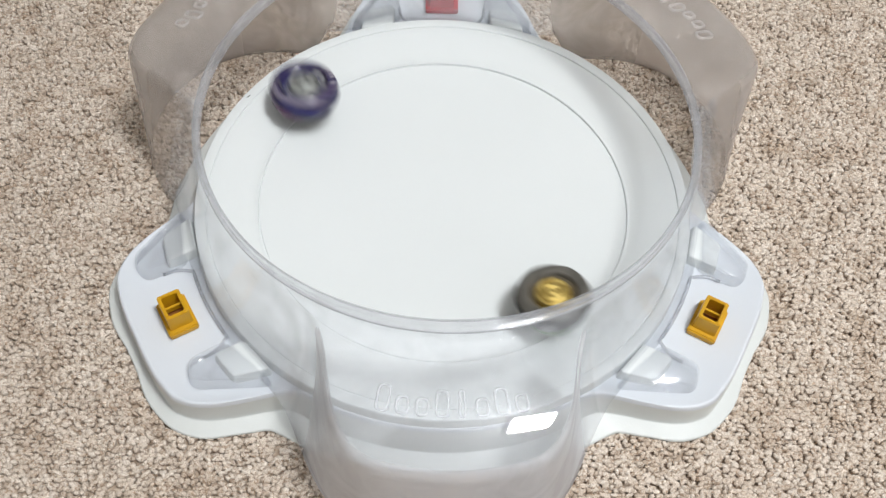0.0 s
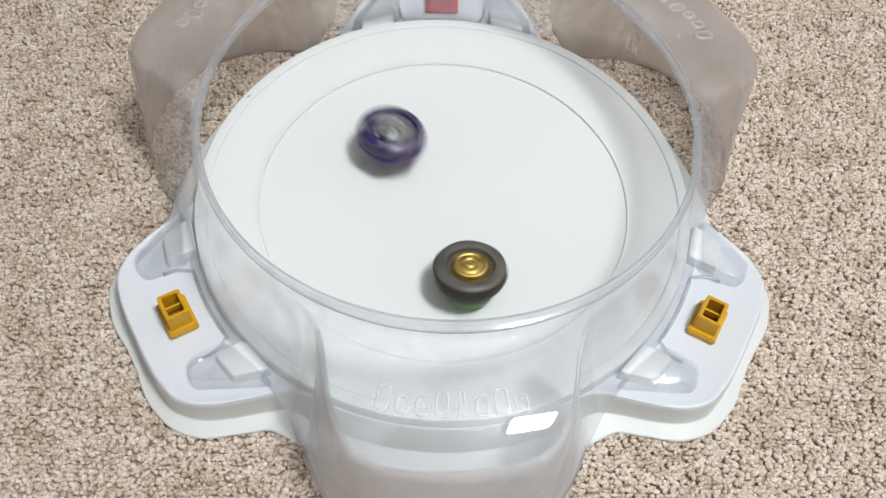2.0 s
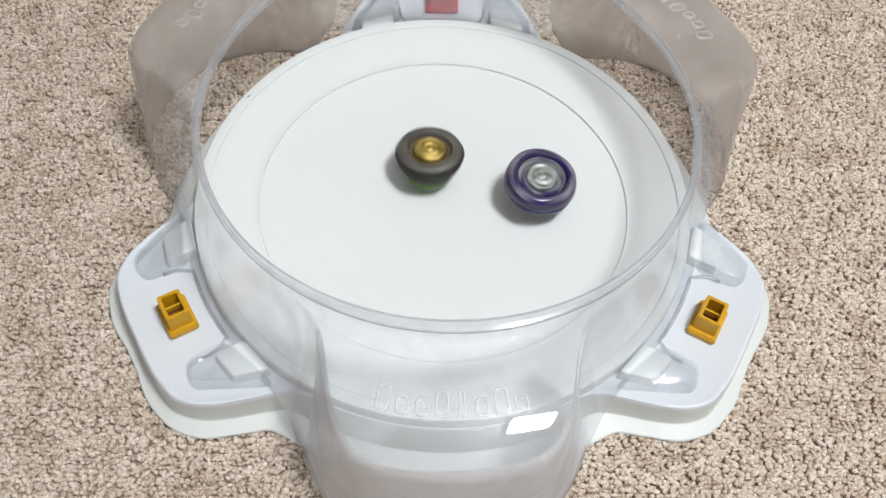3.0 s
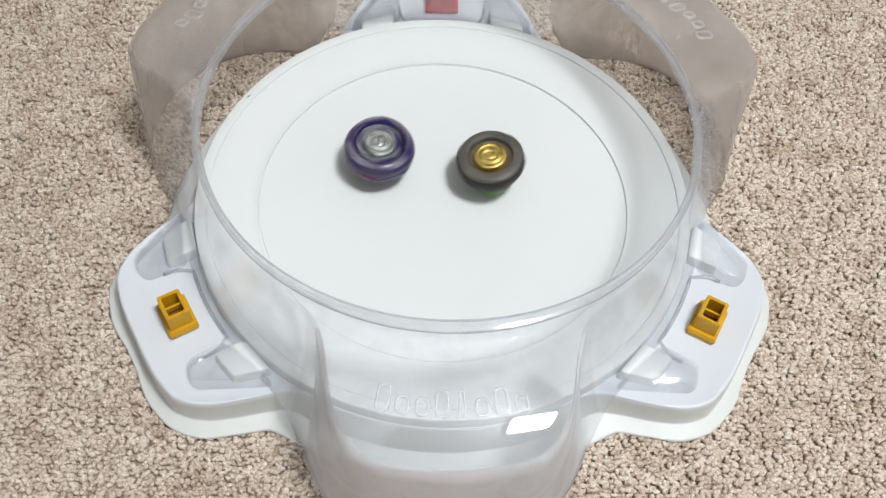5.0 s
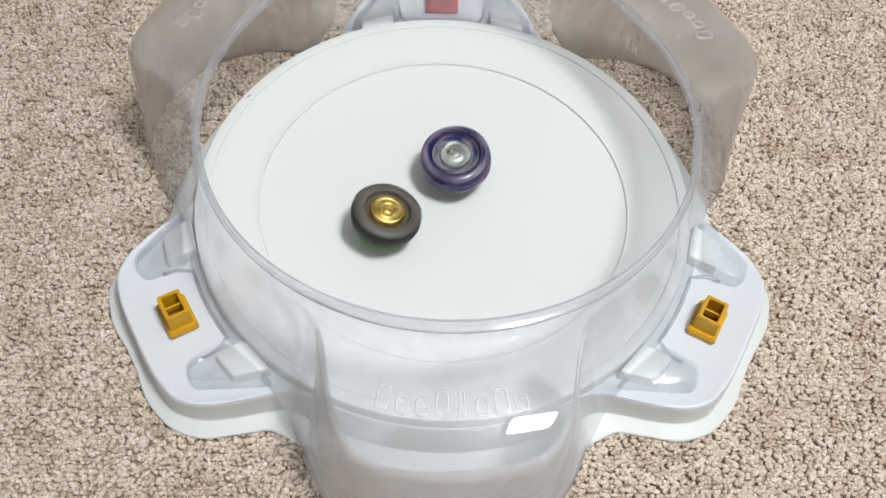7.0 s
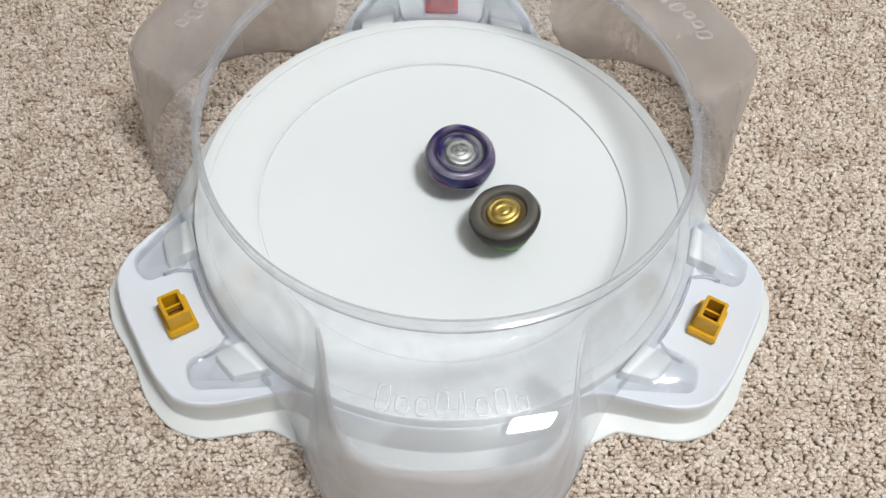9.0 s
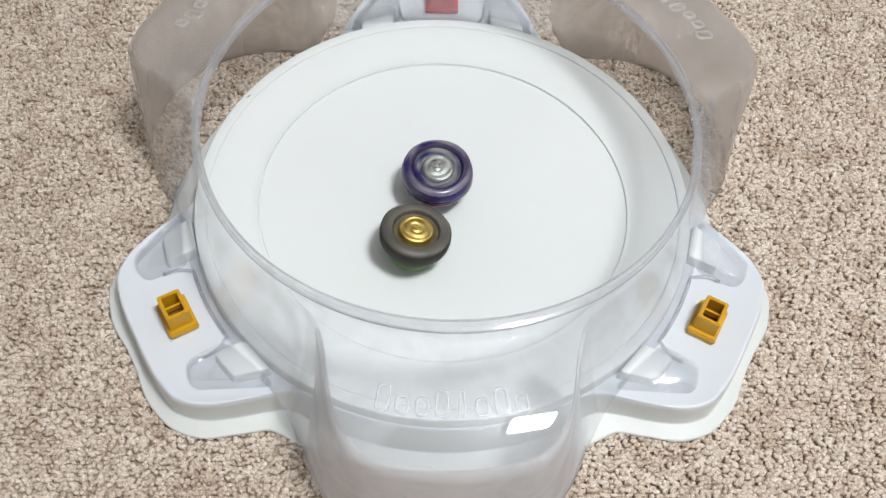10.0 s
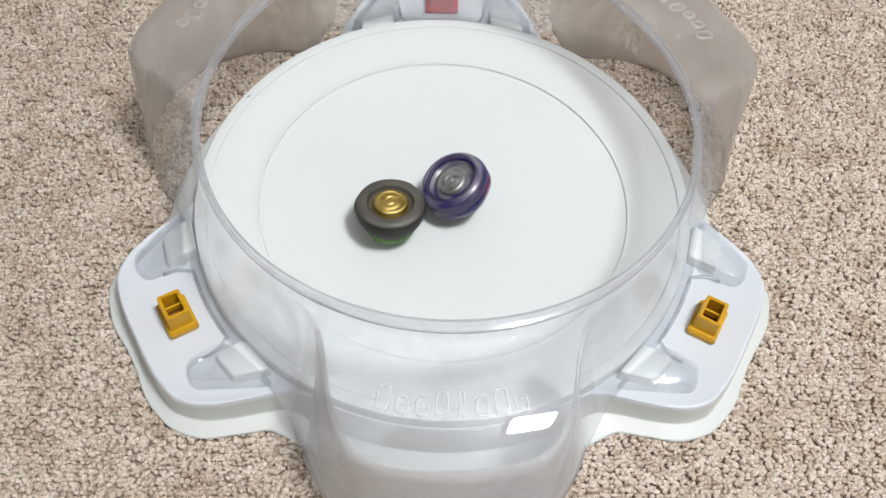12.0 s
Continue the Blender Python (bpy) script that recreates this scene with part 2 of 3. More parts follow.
# ---- the room ----
def room():
    x0, x1, y0, y1, h = -1.9, 2.1, -2.0, 2.0, 2.4
    bm = bmesh.new()
    bmesh.ops.create_grid(bm, x_segments=1, y_segments=1, size=2.2)
    floor = part("floor", bm, BACKING, None)
    floor.location = (0, 0, -0.0045)
    tagged(floor, "brown carpet backing under beige wool loops", "carpet", kind="structure")

    def slab(name, size, at, label):
        b = bmesh.new()
        bmesh.ops.create_cube(b, size=1)
        bmesh.ops.scale(b, vec=size, verts=b.verts)
        o = part(name, b, PAINT, None)
        o.location = at
        return tagged(o, label, "ceiling" if name == "ceiling" else "wall", kind="structure")

    slab("wall_north", (4.4, 0.1, h), ((x0 + x1) / 2, y1 + 0.05, h / 2), "plain pale painted room wall")
    slab("wall_south", (4.4, 0.1, h), ((x0 + x1) / 2, y0 - 0.05, h / 2), "plain pale painted room wall")
    slab("wall_east", (0.1, 4.0, h), (x1 + 0.05, 0, h / 2), "plain pale painted room wall")
    slab("wall_west", (0.1, 4.0, h), (x0 - 0.05, 0, h / 2), "plain pale painted room wall")
    slab("ceiling", (4.4, 4.4, 0.1), ((x0 + x1) / 2, 0, h + 0.05), "plain pale painted ceiling")


def carpet_loops():
    """Thousands of small uneven wool loops: one sheet of stuff."""
    rng = np.random.default_rng(4)
    pitch, ring, tuft = 0.0026, 6, 0.0060
    nx, ny = int(0.86 / pitch), int(0.57 / pitch)
    i, j = np.meshgrid(np.arange(nx), np.arange(ny))
    i, j = i.ravel(), j.ravel()
    x = -0.42 + (i + 0.5 * (j % 2)) * pitch + rng.normal(0, pitch * 0.22, i.size)
    y = -0.28 + j * pitch + rng.normal(0, pitch * 0.18, i.size)
    outside = np.hypot(x, y) > 0.165
    x, y = x[outside], y[outside]
    # the loops stand in knots of four to six: near is 0 in the middle of a knot and 1 on the seam to the next
    wobble = rng.uniform(-0.34, 0.34, (2, 200, 200))
    cx, cy = np.floor(x / tuft).astype(int), np.floor(y / tuft).astype(int)
    dist = []
    for a in (-1, 0, 1):
        for b in (-1, 0, 1):
            gx, gy = cx + a, cy + b
            px, py = ((g + 0.5 + w[gx % 200, gy % 200]) * tuft for g, w in zip((gx, gy), wobble))
            dist.append(np.hypot(x - px, y - py))
    dist = np.sort(np.array(dist), axis=0)
    near = 1 - np.clip((dist[1] - dist[0]) / (0.55 * tuft), 0, 1)
    clump = np.array([noise.noise((a * 42, b * 120, 0.0)) for a, b in zip(x, y)])
    keep = rng.random(x.size) > 0.02 + 0.26 * near ** 3 + 0.20 * np.maximum(0, clump)
    x, y, clump, near = x[keep], y[keep], clump[keep], near[keep]
    n = x.size
    w = pitch * rng.uniform(0.58, 1.15, n)
    d = pitch * rng.uniform(0.48, 0.80, n)
    turn = rng.normal(0.0, 0.5, n)
    top = 0.0006 - 0.0009 * rng.random(n) ** 1.6 - 0.0017 * near ** 2 - 0.0013 * np.maximum(0, clump)
    lx, ly = rng.normal(0, 0.0004, (2, n))
    ct, st = np.cos(turn), np.sin(turn)
    ang = 2 * math.pi * np.arange(ring) / ring
    verts = np.empty((n, 3 * ring + 1, 3))
    for q, (f, push) in enumerate(((0.84, 0.0), (1.0, 0.4), (0.68, 1.0))):
        jit = rng.uniform(0.72, 1.26, (n, ring)) * f
        u, v = np.cos(ang) * w[:, None] * jit, np.sin(ang) * d[:, None] * jit
        z = np.full(n, -0.0040) if q == 0 else (top - 0.0011 if q == 1 else top - 0.0002)
        block = verts[:, q * ring:(q + 1) * ring]
        block[..., 0] = x[:, None] + u * ct[:, None] - v * st[:, None] + (lx * push)[:, None]
        block[..., 1] = y[:, None] + u * st[:, None] + v * ct[:, None] + (ly * push)[:, None]
        block[..., 2] = z[:, None] + (rng.normal(0, 0.00018, (n, ring)) if q else 0)
    verts[:, -1] = np.stack([x + lx, y + ly, top + 0.0003], 1)
    quads = [(q * ring + k, q * ring + (k + 1) % ring, (q + 1) * ring + (k + 1) % ring, (q + 1) * ring + k) for q in (0, 1) for k in range(ring)]
    tris = [(2 * ring + k, 2 * ring + (k + 1) % ring, 3 * ring) for k in range(ring)]
    base = np.arange(n)[:, None, None] * (3 * ring + 1)
    faces = (np.array(quads)[None] + base).reshape(-1, 4).tolist() + (np.array(tris)[None] + base).reshape(-1, 3).tolist()
    ob = mesh_object("carpet_loops", verts.reshape(-1, 3).tolist(), faces, WOOL)
    tagged(ob, "beige and brown nubbly wool loop carpet pile", "carpet", kind="stuff")


# ---- the stadium's white base ----
DECK = 0.0235
TRAY = [(0, 0.2179), (8, 0.2190), (12, 0.2185), (15, 0.2140), (17, 0.2085), (20, 0.1970), (22, 0.1886), (24, 0.1806), (26, 0.1738), (28, 0.1694), (31, 0.1672), (60, 0.1668)]
FLANGE = [(0, 0.2252), (8.6, 0.2296), (13, 0.2285), (18, 0.2205), (23, 0.2018), (27, 0.1900), (31, 0.1888), (36, 0.1886), (42, 0.1866), (60, 0.1842)]


def bowl_height(r):
    if r < 0.125:
        return 0.0165 + 0.0085 * (r / 0.125) ** 2
    return 0.0256 + (r - 0.125) * 0.19


def connector(parent, mat, a, label):
    """A hollow square plug on a stepped foot plate, with a bar across its well."""
    hx, hy = 0.0070, 0.0090
    bm = bmesh.new()

    def box(x0, x1, y0, y1, z0, z1):
        r = bmesh.ops.create_cube(bm, size=1)
        bmesh.ops.scale(bm, vec=(x1 - x0, y1 - y0, z1 - z0), verts=r["verts"])
        bmesh.ops.translate(bm, vec=((x0 + x1) / 2, (y0 + y1) / 2, (z0 + z1) / 2), verts=r["verts"])

    box(-0.0092, 0.0092, -0.0128, 0.0128, 0.0, 0.0052)
    bmesh.ops.bevel(bm, geom=bm.edges[:], offset=0.0009, segments=2, affect="EDGES")
    foot = part("connector", bm, mat, parent, label)
    foot.matrix_basis = pose(0.1902 * math.cos(radians(a)), 0.1902 * math.sin(radians(a)), DECK + 0.0002, 0, 0, a)
    bm = bmesh.new()
    w, h = 0.0021, 0.0180
    outer = [(-hx, -hy), (hx, -hy), (hx, hy), (-hx, hy)]
    inner = [(-hx + w, -hy + w), (hx - w, -hy + w), (hx - w, hy - w), (-hx + w, hy - w)]
    lo = [bm.verts.new((x * 1.06, y * 1.06, 0.005)) for x, y in outer]
    hi = [bm.verts.new((x, y, h)) for x, y in outer]
    ti = [bm.verts.new((x, y, h)) for x, y in inner]
    bi = [bm.verts.new((x, y, 0.0056)) for x, y in inner]
    for k in range(4):
        m = (k + 1) % 4
        bm.faces.new((lo[k], lo[m], hi[m], hi[k]))
        bm.faces.new((hi[k], hi[m], ti[m], ti[k]))
        bm.faces.new((ti[k], ti[m], bi[m], bi[k]))
    bmesh.ops.bevel(bm, geom=[e for e in bm.edges if e.verts[0].co.z > 0.004], offset=0.0006, segments=2, affect="EDGES")
    part("socket", bm, mat, foot)
    # A brown plate whose colour stands in for the shade down the hole.
    bm = bmesh.new()
    box(-hx + w, hx - w, -hy + w, hy - w, 0.0050, 0.0058)
    part("well", bm, WELL_SHADE, foot, "dark brown plate for the shade in the plug's hole")
    bm = bmesh.new()
    box(-hx + w * 0.8, hx - w * 0.8, -0.0008, 0.0008, 0.0085, 0.0130)
    bmesh.ops.bevel(bm, geom=bm.edges[:], offset=0.0003, segments=1, affect="EDGES")
    bar = part("crossbar", bm, mat, foot)
    bar.location = (0, -0.0018 if a == 210 else 0.0018, 0)


def rounded(corners, radius, seg=5):
    """The corners of a polygon, each replaced by a short arc."""
    out, n = [], len(corners)
    for k in range(n):
        p, c, q = (Vector(corners[(k + d) % n]) for d in (-1, 0, 1))
        a, b = c + (p - c).normalized() * radius, c + (q - c).normalized() * radius
        for i in range(seg + 1):
            u = i / seg
            out.append((1 - u) ** 2 * a + 2 * u * (1 - u) * c + u * u * b)
    return out


def lobe_prism(name, mat, parent, a, corners, z0, z1, draft, round_by, label="", open_below=False):
    """A moulded box over a polygon in a lobe's own axes (u outwards, v across), with sloping sides and rounded edges."""
    bm = bmesh.new()
    if sum(p[0] * q[1] - q[0] * p[1] for p, q in zip(corners, corners[1:] + corners[:1])) < 0:
        corners = corners[::-1]
    mid = sum((Vector(c) for c in corners), Vector((0, 0))) / len(corners)
    size = max((Vector(c) - mid).length for c in corners)

    def loop(z, inset):
        pts = [mid + (p - mid) * (1 - inset / size) for p in rounded(corners, round_by)]
        return [bm.verts.new((p.x * math.cos(a) - p.y * math.sin(a), p.x * math.sin(a) + p.y * math.cos(a), z)) for p in pts]

    loops = [loop(z0, 0.0), loop(z1 - 0.0014, draft), loop(z1 - 0.0004, draft + 0.0005), loop(z1, draft + 0.0017)]
    n = len(loops[0])
    for low, high in zip(loops, loops[1:]):
        for k in range(n):
            m = (k + 1) % n
            bm.faces.new((low[k], low[m], high[m], high[k]))
    bm.faces.new(loops[-1])
    if not open_below:
        bm.faces.new(loops[0][::-1])
    return sharp(part(name, bm, mat, parent, label, smooth=True), 45)


def stadium():
    base = tagged(new("toy_stadium"), "white plastic round toy stadium base with three lobes", "toy stadium")
    step = 0.0010
    prof = [(0.0, bowl_height(0))]
    prof += [(0.125 * k / 14, bowl_height(0.125 * k / 14)) for k in range(1, 14)]
    prof += [(0.1236, bowl_height(0.1236)), (0.1240, bowl_height(0.1240) - 0.0006), (0.1246, bowl_height(0.1246) - 0.0007), (0.1249, 0.0251 + step), (0.1256, 0.0252 + step), (0.1263, bowl_height(0.1263) + 0.0002)]
    prof += [(0.127 + 0.030 * k / 6, bowl_height(0.127 + 0.030 * k / 6)) for k in range(7)]
    z = bowl_height(0.158)
    prof += [(0.1572, z - 0.0002), (0.1575, z - 0.0007), (0.1579, z - 0.0006), (0.1582, z + 0.0005), (0.1586, z + 0.0007), (0.1600, z + 0.0008), (0.1636, z + 0.0012), (0.1648, z + 0.0010), (0.1654, z + 0.0002), (0.1656, z - 0.0012), (0.1662, DECK - 0.004)]
    lathe("bowl", prof, WHITE, base, "smooth white dish with two ring steps", n=192)

    def ring(a):
        d = lobe_angle(a)
        t, f = curve_at(TRAY, d), curve_at(FLANGE, d)
        f = max(f, t + 0.008)
        foot = min(t + 0.0016 + 0.0044 * min(1.0, max(0.0, (d - 23) / 9)), f - 0.004)
        zt = DECK
        return [(0.1625, zt), (0.165, zt), (t - 0.0035, zt), (t - 0.0022, zt + 0.0007), (t - 0.0008, zt + 0.0006), (t, zt - 0.0006), (t + 0.0006, zt - 0.003), (t + 0.0009, zt - 0.0055),
                (foot - 0.0006, 0.0085), (foot - 0.0003, 0.0046), (foot, 0.0031), (foot + 0.0007, 0.0026), (f - 0.0012, 0.0024), (f, 0.0016), (f, 0.0002), (f - 0.002, 0.0)]

    def shell(name, first, last, mat, label):
        verts, faces = polar_sheet(lambda a: ring(a)[first:last], 432)
        sharp(mesh_object(name, verts, faces, mat, base, label), 60)

    shell("deck", 0, 7, DECK_WHITE, "flat cool white deck with a rounded edge")
    shell("skirt", 6, 16, SKIRT_WHITE, "dimmed greenish white side wall with a flat foot flange")
    for k, mat, label in ((90, RED, "red plastic square connector plug"), (210, ORANGE, "orange plastic square connector plug"), (330, ORANGE, "orange plastic square connector plug")):
        connector(base, mat, k, label)
        for s in (-1, 1):
            block = [(0.161, s * 0.0362), (0.1825, s * 0.0362), (0.1782, s * 0.0575), (0.1545, s * 0.0642)]
            lobe_prism("raised_block", WHITE, base, radians(k), block, DECK - 0.001, 0.0316, 0.002, 0.0035)
    bm = bmesh.new()
    bmesh.ops.create_icosphere(bm, subdivisions=2, radius=1.0)
    bmesh.ops.scale(bm, vec=(0.0018, 0.00035, 0.0002), verts=bm.verts)
    scuff = part("scuff", bm, RUBBER_DARK, base, "small dark scuff on the rim", smooth=True)
    scuff.matrix_basis = pose(-0.1397, 0.0817, bowl_height(0.158) + 0.0010, 0, 0, 49)
    return base


# ---- the clear cover ----
ROOF = [(0, 0.2225), (4.5, 0.2212), (10, 0.2205), (13.5, 0.2170), (17, 0.2060), (20, 0.1890), (23, 0.1715), (26, 0.1605), (30, 0.1545), (40, 0.1530), (60, 0.1528)]
HEM = [(0, 0.234), (8, 0.231), (14, 0.2225), (20, 0.2100), (24, 0.1985), (27, 0.1900), (30, 0.1830), (35, 0.1770), (42, 0.1735), (60, 0.1715)]


def cover():
    thing = tagged(new("clear_cover"), "clear plastic stadium cover with round opening and three pockets", "cover")

    def ring(a):
        p = 60 - lobe_angle(a)
        rr = sum(curve_at(ROOF, abs(p + d)) for d in (-3, -2, -1, 0, 1, 2, 3)) / 7
        rb = sum(curve_at(HEM, abs(p + d)) for d in (-3, -1.5, 0, 1.5, 3)) / 5
        zb = curve_at([(0, 0.0006), (24, 0.0006), (27.5, 0.006), (31, 0.0255), (60, 0.0255)], p)
        f = min(1.0, max(0.0, (rr - 0.1528) / 0.03))
        r8 = 0.1502 + (rr - 0.009 * f - 0.1502) * (0.6 + 0.4 * f)
        out = [(0.1502, 0.1122)]
        for k in range(1, 11):
            r = 0.1502 + (r8 - 0.1502) * k / 10
            out.append((r, 0.1092 + 0.0030 * max(0.0, 1 - k / 5) ** 2 - 0.0012 * k / 10 - max(0.0, r - 0.178) ** 2 / 0.17))
        z8 = out[-1][1]
        tilt = math.atan(max(0.0, r8 - 0.178) / 0.085)
        for k in range(1, 6):
            b = math.pi / 2 * k / 5
            out.append((r8 + (rr - r8) * math.sin(b), z8 - (0.010 * f + 0.003) * (1 - math.cos(b)) - (rr - r8) * math.sin(b) * math.tan(tilt) * 0.6))
        r1, z1 = out[-1]
        bend = 1.0 + 1.1 * (1 - f)
        for k in range(1, 15):
            u = k / 14
            out.append((r1 + (rb - r1) * u ** bend, z1 + (zb - z1) * u))
        return out

    count = 432
    verts, faces = polar_sheet(ring, count)
    rows = len(ring(0)) - 1
    # Painted haze by angle: cool front pocket, milkier rear walls and back flanks.
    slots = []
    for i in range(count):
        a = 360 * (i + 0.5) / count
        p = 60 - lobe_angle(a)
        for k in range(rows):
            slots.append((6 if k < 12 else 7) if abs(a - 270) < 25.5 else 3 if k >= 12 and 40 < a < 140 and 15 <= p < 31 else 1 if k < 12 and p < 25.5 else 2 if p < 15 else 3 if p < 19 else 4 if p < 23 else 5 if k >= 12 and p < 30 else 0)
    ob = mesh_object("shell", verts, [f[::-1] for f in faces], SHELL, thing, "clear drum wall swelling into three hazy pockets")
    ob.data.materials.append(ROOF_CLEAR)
    for mat in (*POCKET_HAZE, SIDE_CLEAR, FRONT_ROOF, FRONT_WALL):
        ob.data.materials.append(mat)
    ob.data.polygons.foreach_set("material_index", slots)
    m = ob.modifiers.new("thickness", "SOLIDIFY")
    m.thickness, m.offset = 0.0016, -1.0
    prof = [(0.1459, 0.1132), (0.1456, 0.1150), (0.1460, 0.1160), (0.1468, 0.1163), (0.1475, 0.1156), (0.1483, 0.1148), (0.1491, 0.1156), (0.1500, 0.1160), (0.1508, 0.1154), (0.1511, 0.1140),
            (0.1509, 0.1118), (0.1498, 0.1112), (0.1482, 0.1118), (0.1468, 0.1124), (0.1459, 0.1132)]
    lathe("rim", prof, RIM_CLEAR, thing, "rolled clear rim with a double edge", n=216,
          wave=lambda a, r, z: 0.0013 * math.cos(3 * a - 1.5 * math.pi) * max(0.0, (0.1511 - r) / 0.0055))
    for k in (90, 210, 330):
        lip(thing, k)
        for s in (-1, 1):
            foot(thing, k, s)
    for k, first, count in ((270, -10.6, 8), (30, -5.6, 8), (150, 5.6, 8)):
        marks(thing, k, first, count)
    return thing


def lip(thing, k):
    """The thickened foot of the drum wall on a lobe's deck, running out into the two box-shaped feet."""
    line = [(0.1870, -0.0335), (0.1800, -0.0330), (0.1752, -0.0312)]
    line += [(0.1714 * math.cos(radians(b)), 0.1714 * math.sin(radians(b))) for b in range(-9, 10)]
    line += [(0.1752, 0.0312), (0.1800, 0.0330), (0.1870, 0.0335)]
    pts = [Vector(p) for p in line]
    bm, rings = bmesh.new(), []
    c, d = math.cos(radians(k)), math.sin(radians(k))
    for i, p in enumerate(pts):
        way = (pts[min(i + 1, len(pts) - 1)] - pts[max(i - 1, 0)]).normalized()
        ring = []
        for q in range(8):
            b = 2 * math.pi * q / 8
            off = p + Vector((way.y, -way.x)) * 0.0011 * math.cos(b)
            ring.append(bm.verts.new((off.x * c - off.y * d, off.x * d + off.y * c, DECK + 0.0013 + 0.0010 * math.sin(b))))
        rings.append(ring)
    for low, high in zip(rings, rings[1:]):
        for q in range(8):
            m = (q + 1) % 8
            bm.faces.new((low[q], low[m], high[m], high[q]))
    bm.faces.new(rings[0])
    bm.faces.new(rings[-1][::-1])
    part("lip", bm, RIM_CLEAR, thing, "clear bead along the foot of the wall", smooth=True)


def foot(thing, k, s):
    """A clear box-shaped foot with rounded corners that covers a raised block beside a connector."""
    corners = [(0.170, s * 0.0325), (0.1985, s * 0.0335), (0.2015, s * 0.0495), (0.157, s * 0.0720)]
    ob = lobe_prism("foot", SHELL, thing, radians(k), corners, DECK + 0.0012, 0.0342, 0.0028, 0.007, "clear box-shaped foot on the deck", True)
    m = ob.modifiers.new("thickness", "SOLIDIFY")
    m.thickness, m.offset = 0.0012, -1.0


def marks(thing, k, first, count):
    """Plain raised outlines on a pocket's roof, in place of its moulded mark."""
    tall = (1, 0, 0, 1, 1, 0, 1, 0)
    step = 21.2 / 7 * (1 if first < 0 else -1)
    for i in range(count):
        idx = i if first < 0 else 7 - i
        a = k + first + step * i
        h = 0.0145 if tall[idx] else 0.0100
        w = 0.0042 if idx == 4 else 0.0076
        bm = bmesh.new()
        rows = []
        outline = rounded([(h / 2, w / 2), (-h / 2, w / 2), (-h / 2, -w / 2), (h / 2, -w / 2)], w * 0.45, 4)
        for inset, z in ((0.0, -0.0004), (0.0003, 0.0008), (0.0009, 0.0011), (0.0015, 0.0007), (0.0017, -0.0004)):
            rows.append([bm.verts.new((p.x * (1 - 2 * inset / h), p.y * (1 - 2 * inset / w), z)) for p in outline])
        for low, high in zip(rows, rows[1:]):
            for q in range(len(low)):
                m = (q + 1) % len(low)
                bm.faces.new((low[q], low[m], high[m], high[q]))
        ob = part("raised_outline", bm, MARK, thing, smooth=True)
        r = 0.1935 - h / 2
        ob.matrix_basis = pose(r * math.cos(radians(a)), r * math.sin(radians(a)), 0.1073 - 0.0022, 0, 14.0, a)


# ---- the two spinning tops (tip at the origin, axis along z) ----
def gold_top():
    top = tagged(new("spinning_top"), "grey rubber-ringed spinning top with gold centre and green base", "spinning top", "spinning tops")
    lathe("ring", [(0.0146, 0.0280), (0.0149, 0.0306), (0.0156, 0.0315), (0.0175, 0.0319), (0.0196, 0.0317), (0.0210, 0.0310), (0.0218, 0.0302), (0.0221, 0.0294), (0.0216, 0.0276), (0.0150, 0.0270)],
          RUBBER_SWIRL, top, "thick matt grey rubber ring")
    lathe("inner_disc", [(0.0, 0.0272), (0.0110, 0.0272), (0.0124, 0.0284), (0.0144, 0.0286), (0.0147, 0.0274), (0.0147, 0.0245), (0.0, 0.0245)], BRONZE, top, "dull bronze inner disc", wave=lambda a, r, z: 0.0004 * math.cos(5 * a) if 0.0115 < r < 0.014 else 0)
    lathe("cap", [(0.0, 0.0318), (0.0018, 0.0320), (0.0024, 0.0315), (0.0036, 0.0313), (0.0046, 0.0320), (0.0060, 0.0320), (0.0068, 0.0314), (0.0082, 0.0311), (0.0092, 0.0316), (0.0106, 0.0311), (0.0112, 0.0294), (0.0114, 0.0274), (0.0, 0.0274)],
          GOLD_SWIRL, top, "gold plated ridged centre cap", wave=lambda a, r, z: 0.0004 * math.cos(2 * a) if 0.003 < r < 0.008 else 0)
    lathe("body", [(0.0212, 0.0290), (0.0223, 0.0296), (0.0230, 0.0284), (0.0233, 0.0264), (0.0229, 0.0240), (0.0219, 0.0206), (0.0199, 0.0170), (0.0177, 0.0138), (0.0166, 0.0122), (0.0120, 0.0118), (0.0, 0.0118)], RUBBER_DARK, top, "dark grey tapering disc body", wave=lambda a, r, z: 0.0004 * math.cos(6 * a) if r > 0.017 else 0)
    lathe("driver", [(0.0, 0.0120), (0.0160, 0.0120), (0.0164, 0.0108), (0.0157, 0.0076), (0.0137, 0.0052), (0.0090, 0.0042), (0.0042, 0.0038), (0.0, 0.0038)], GREEN, top, "bright green plastic driver base")
    lathe("tip", [(0.0, 0.0045), (0.0036, 0.0042), (0.0032, 0.0012), (0.0018, 0.0002), (0.0, 0.0)], RUBBER_DARK, top, "dark tip", n=24)
    return top


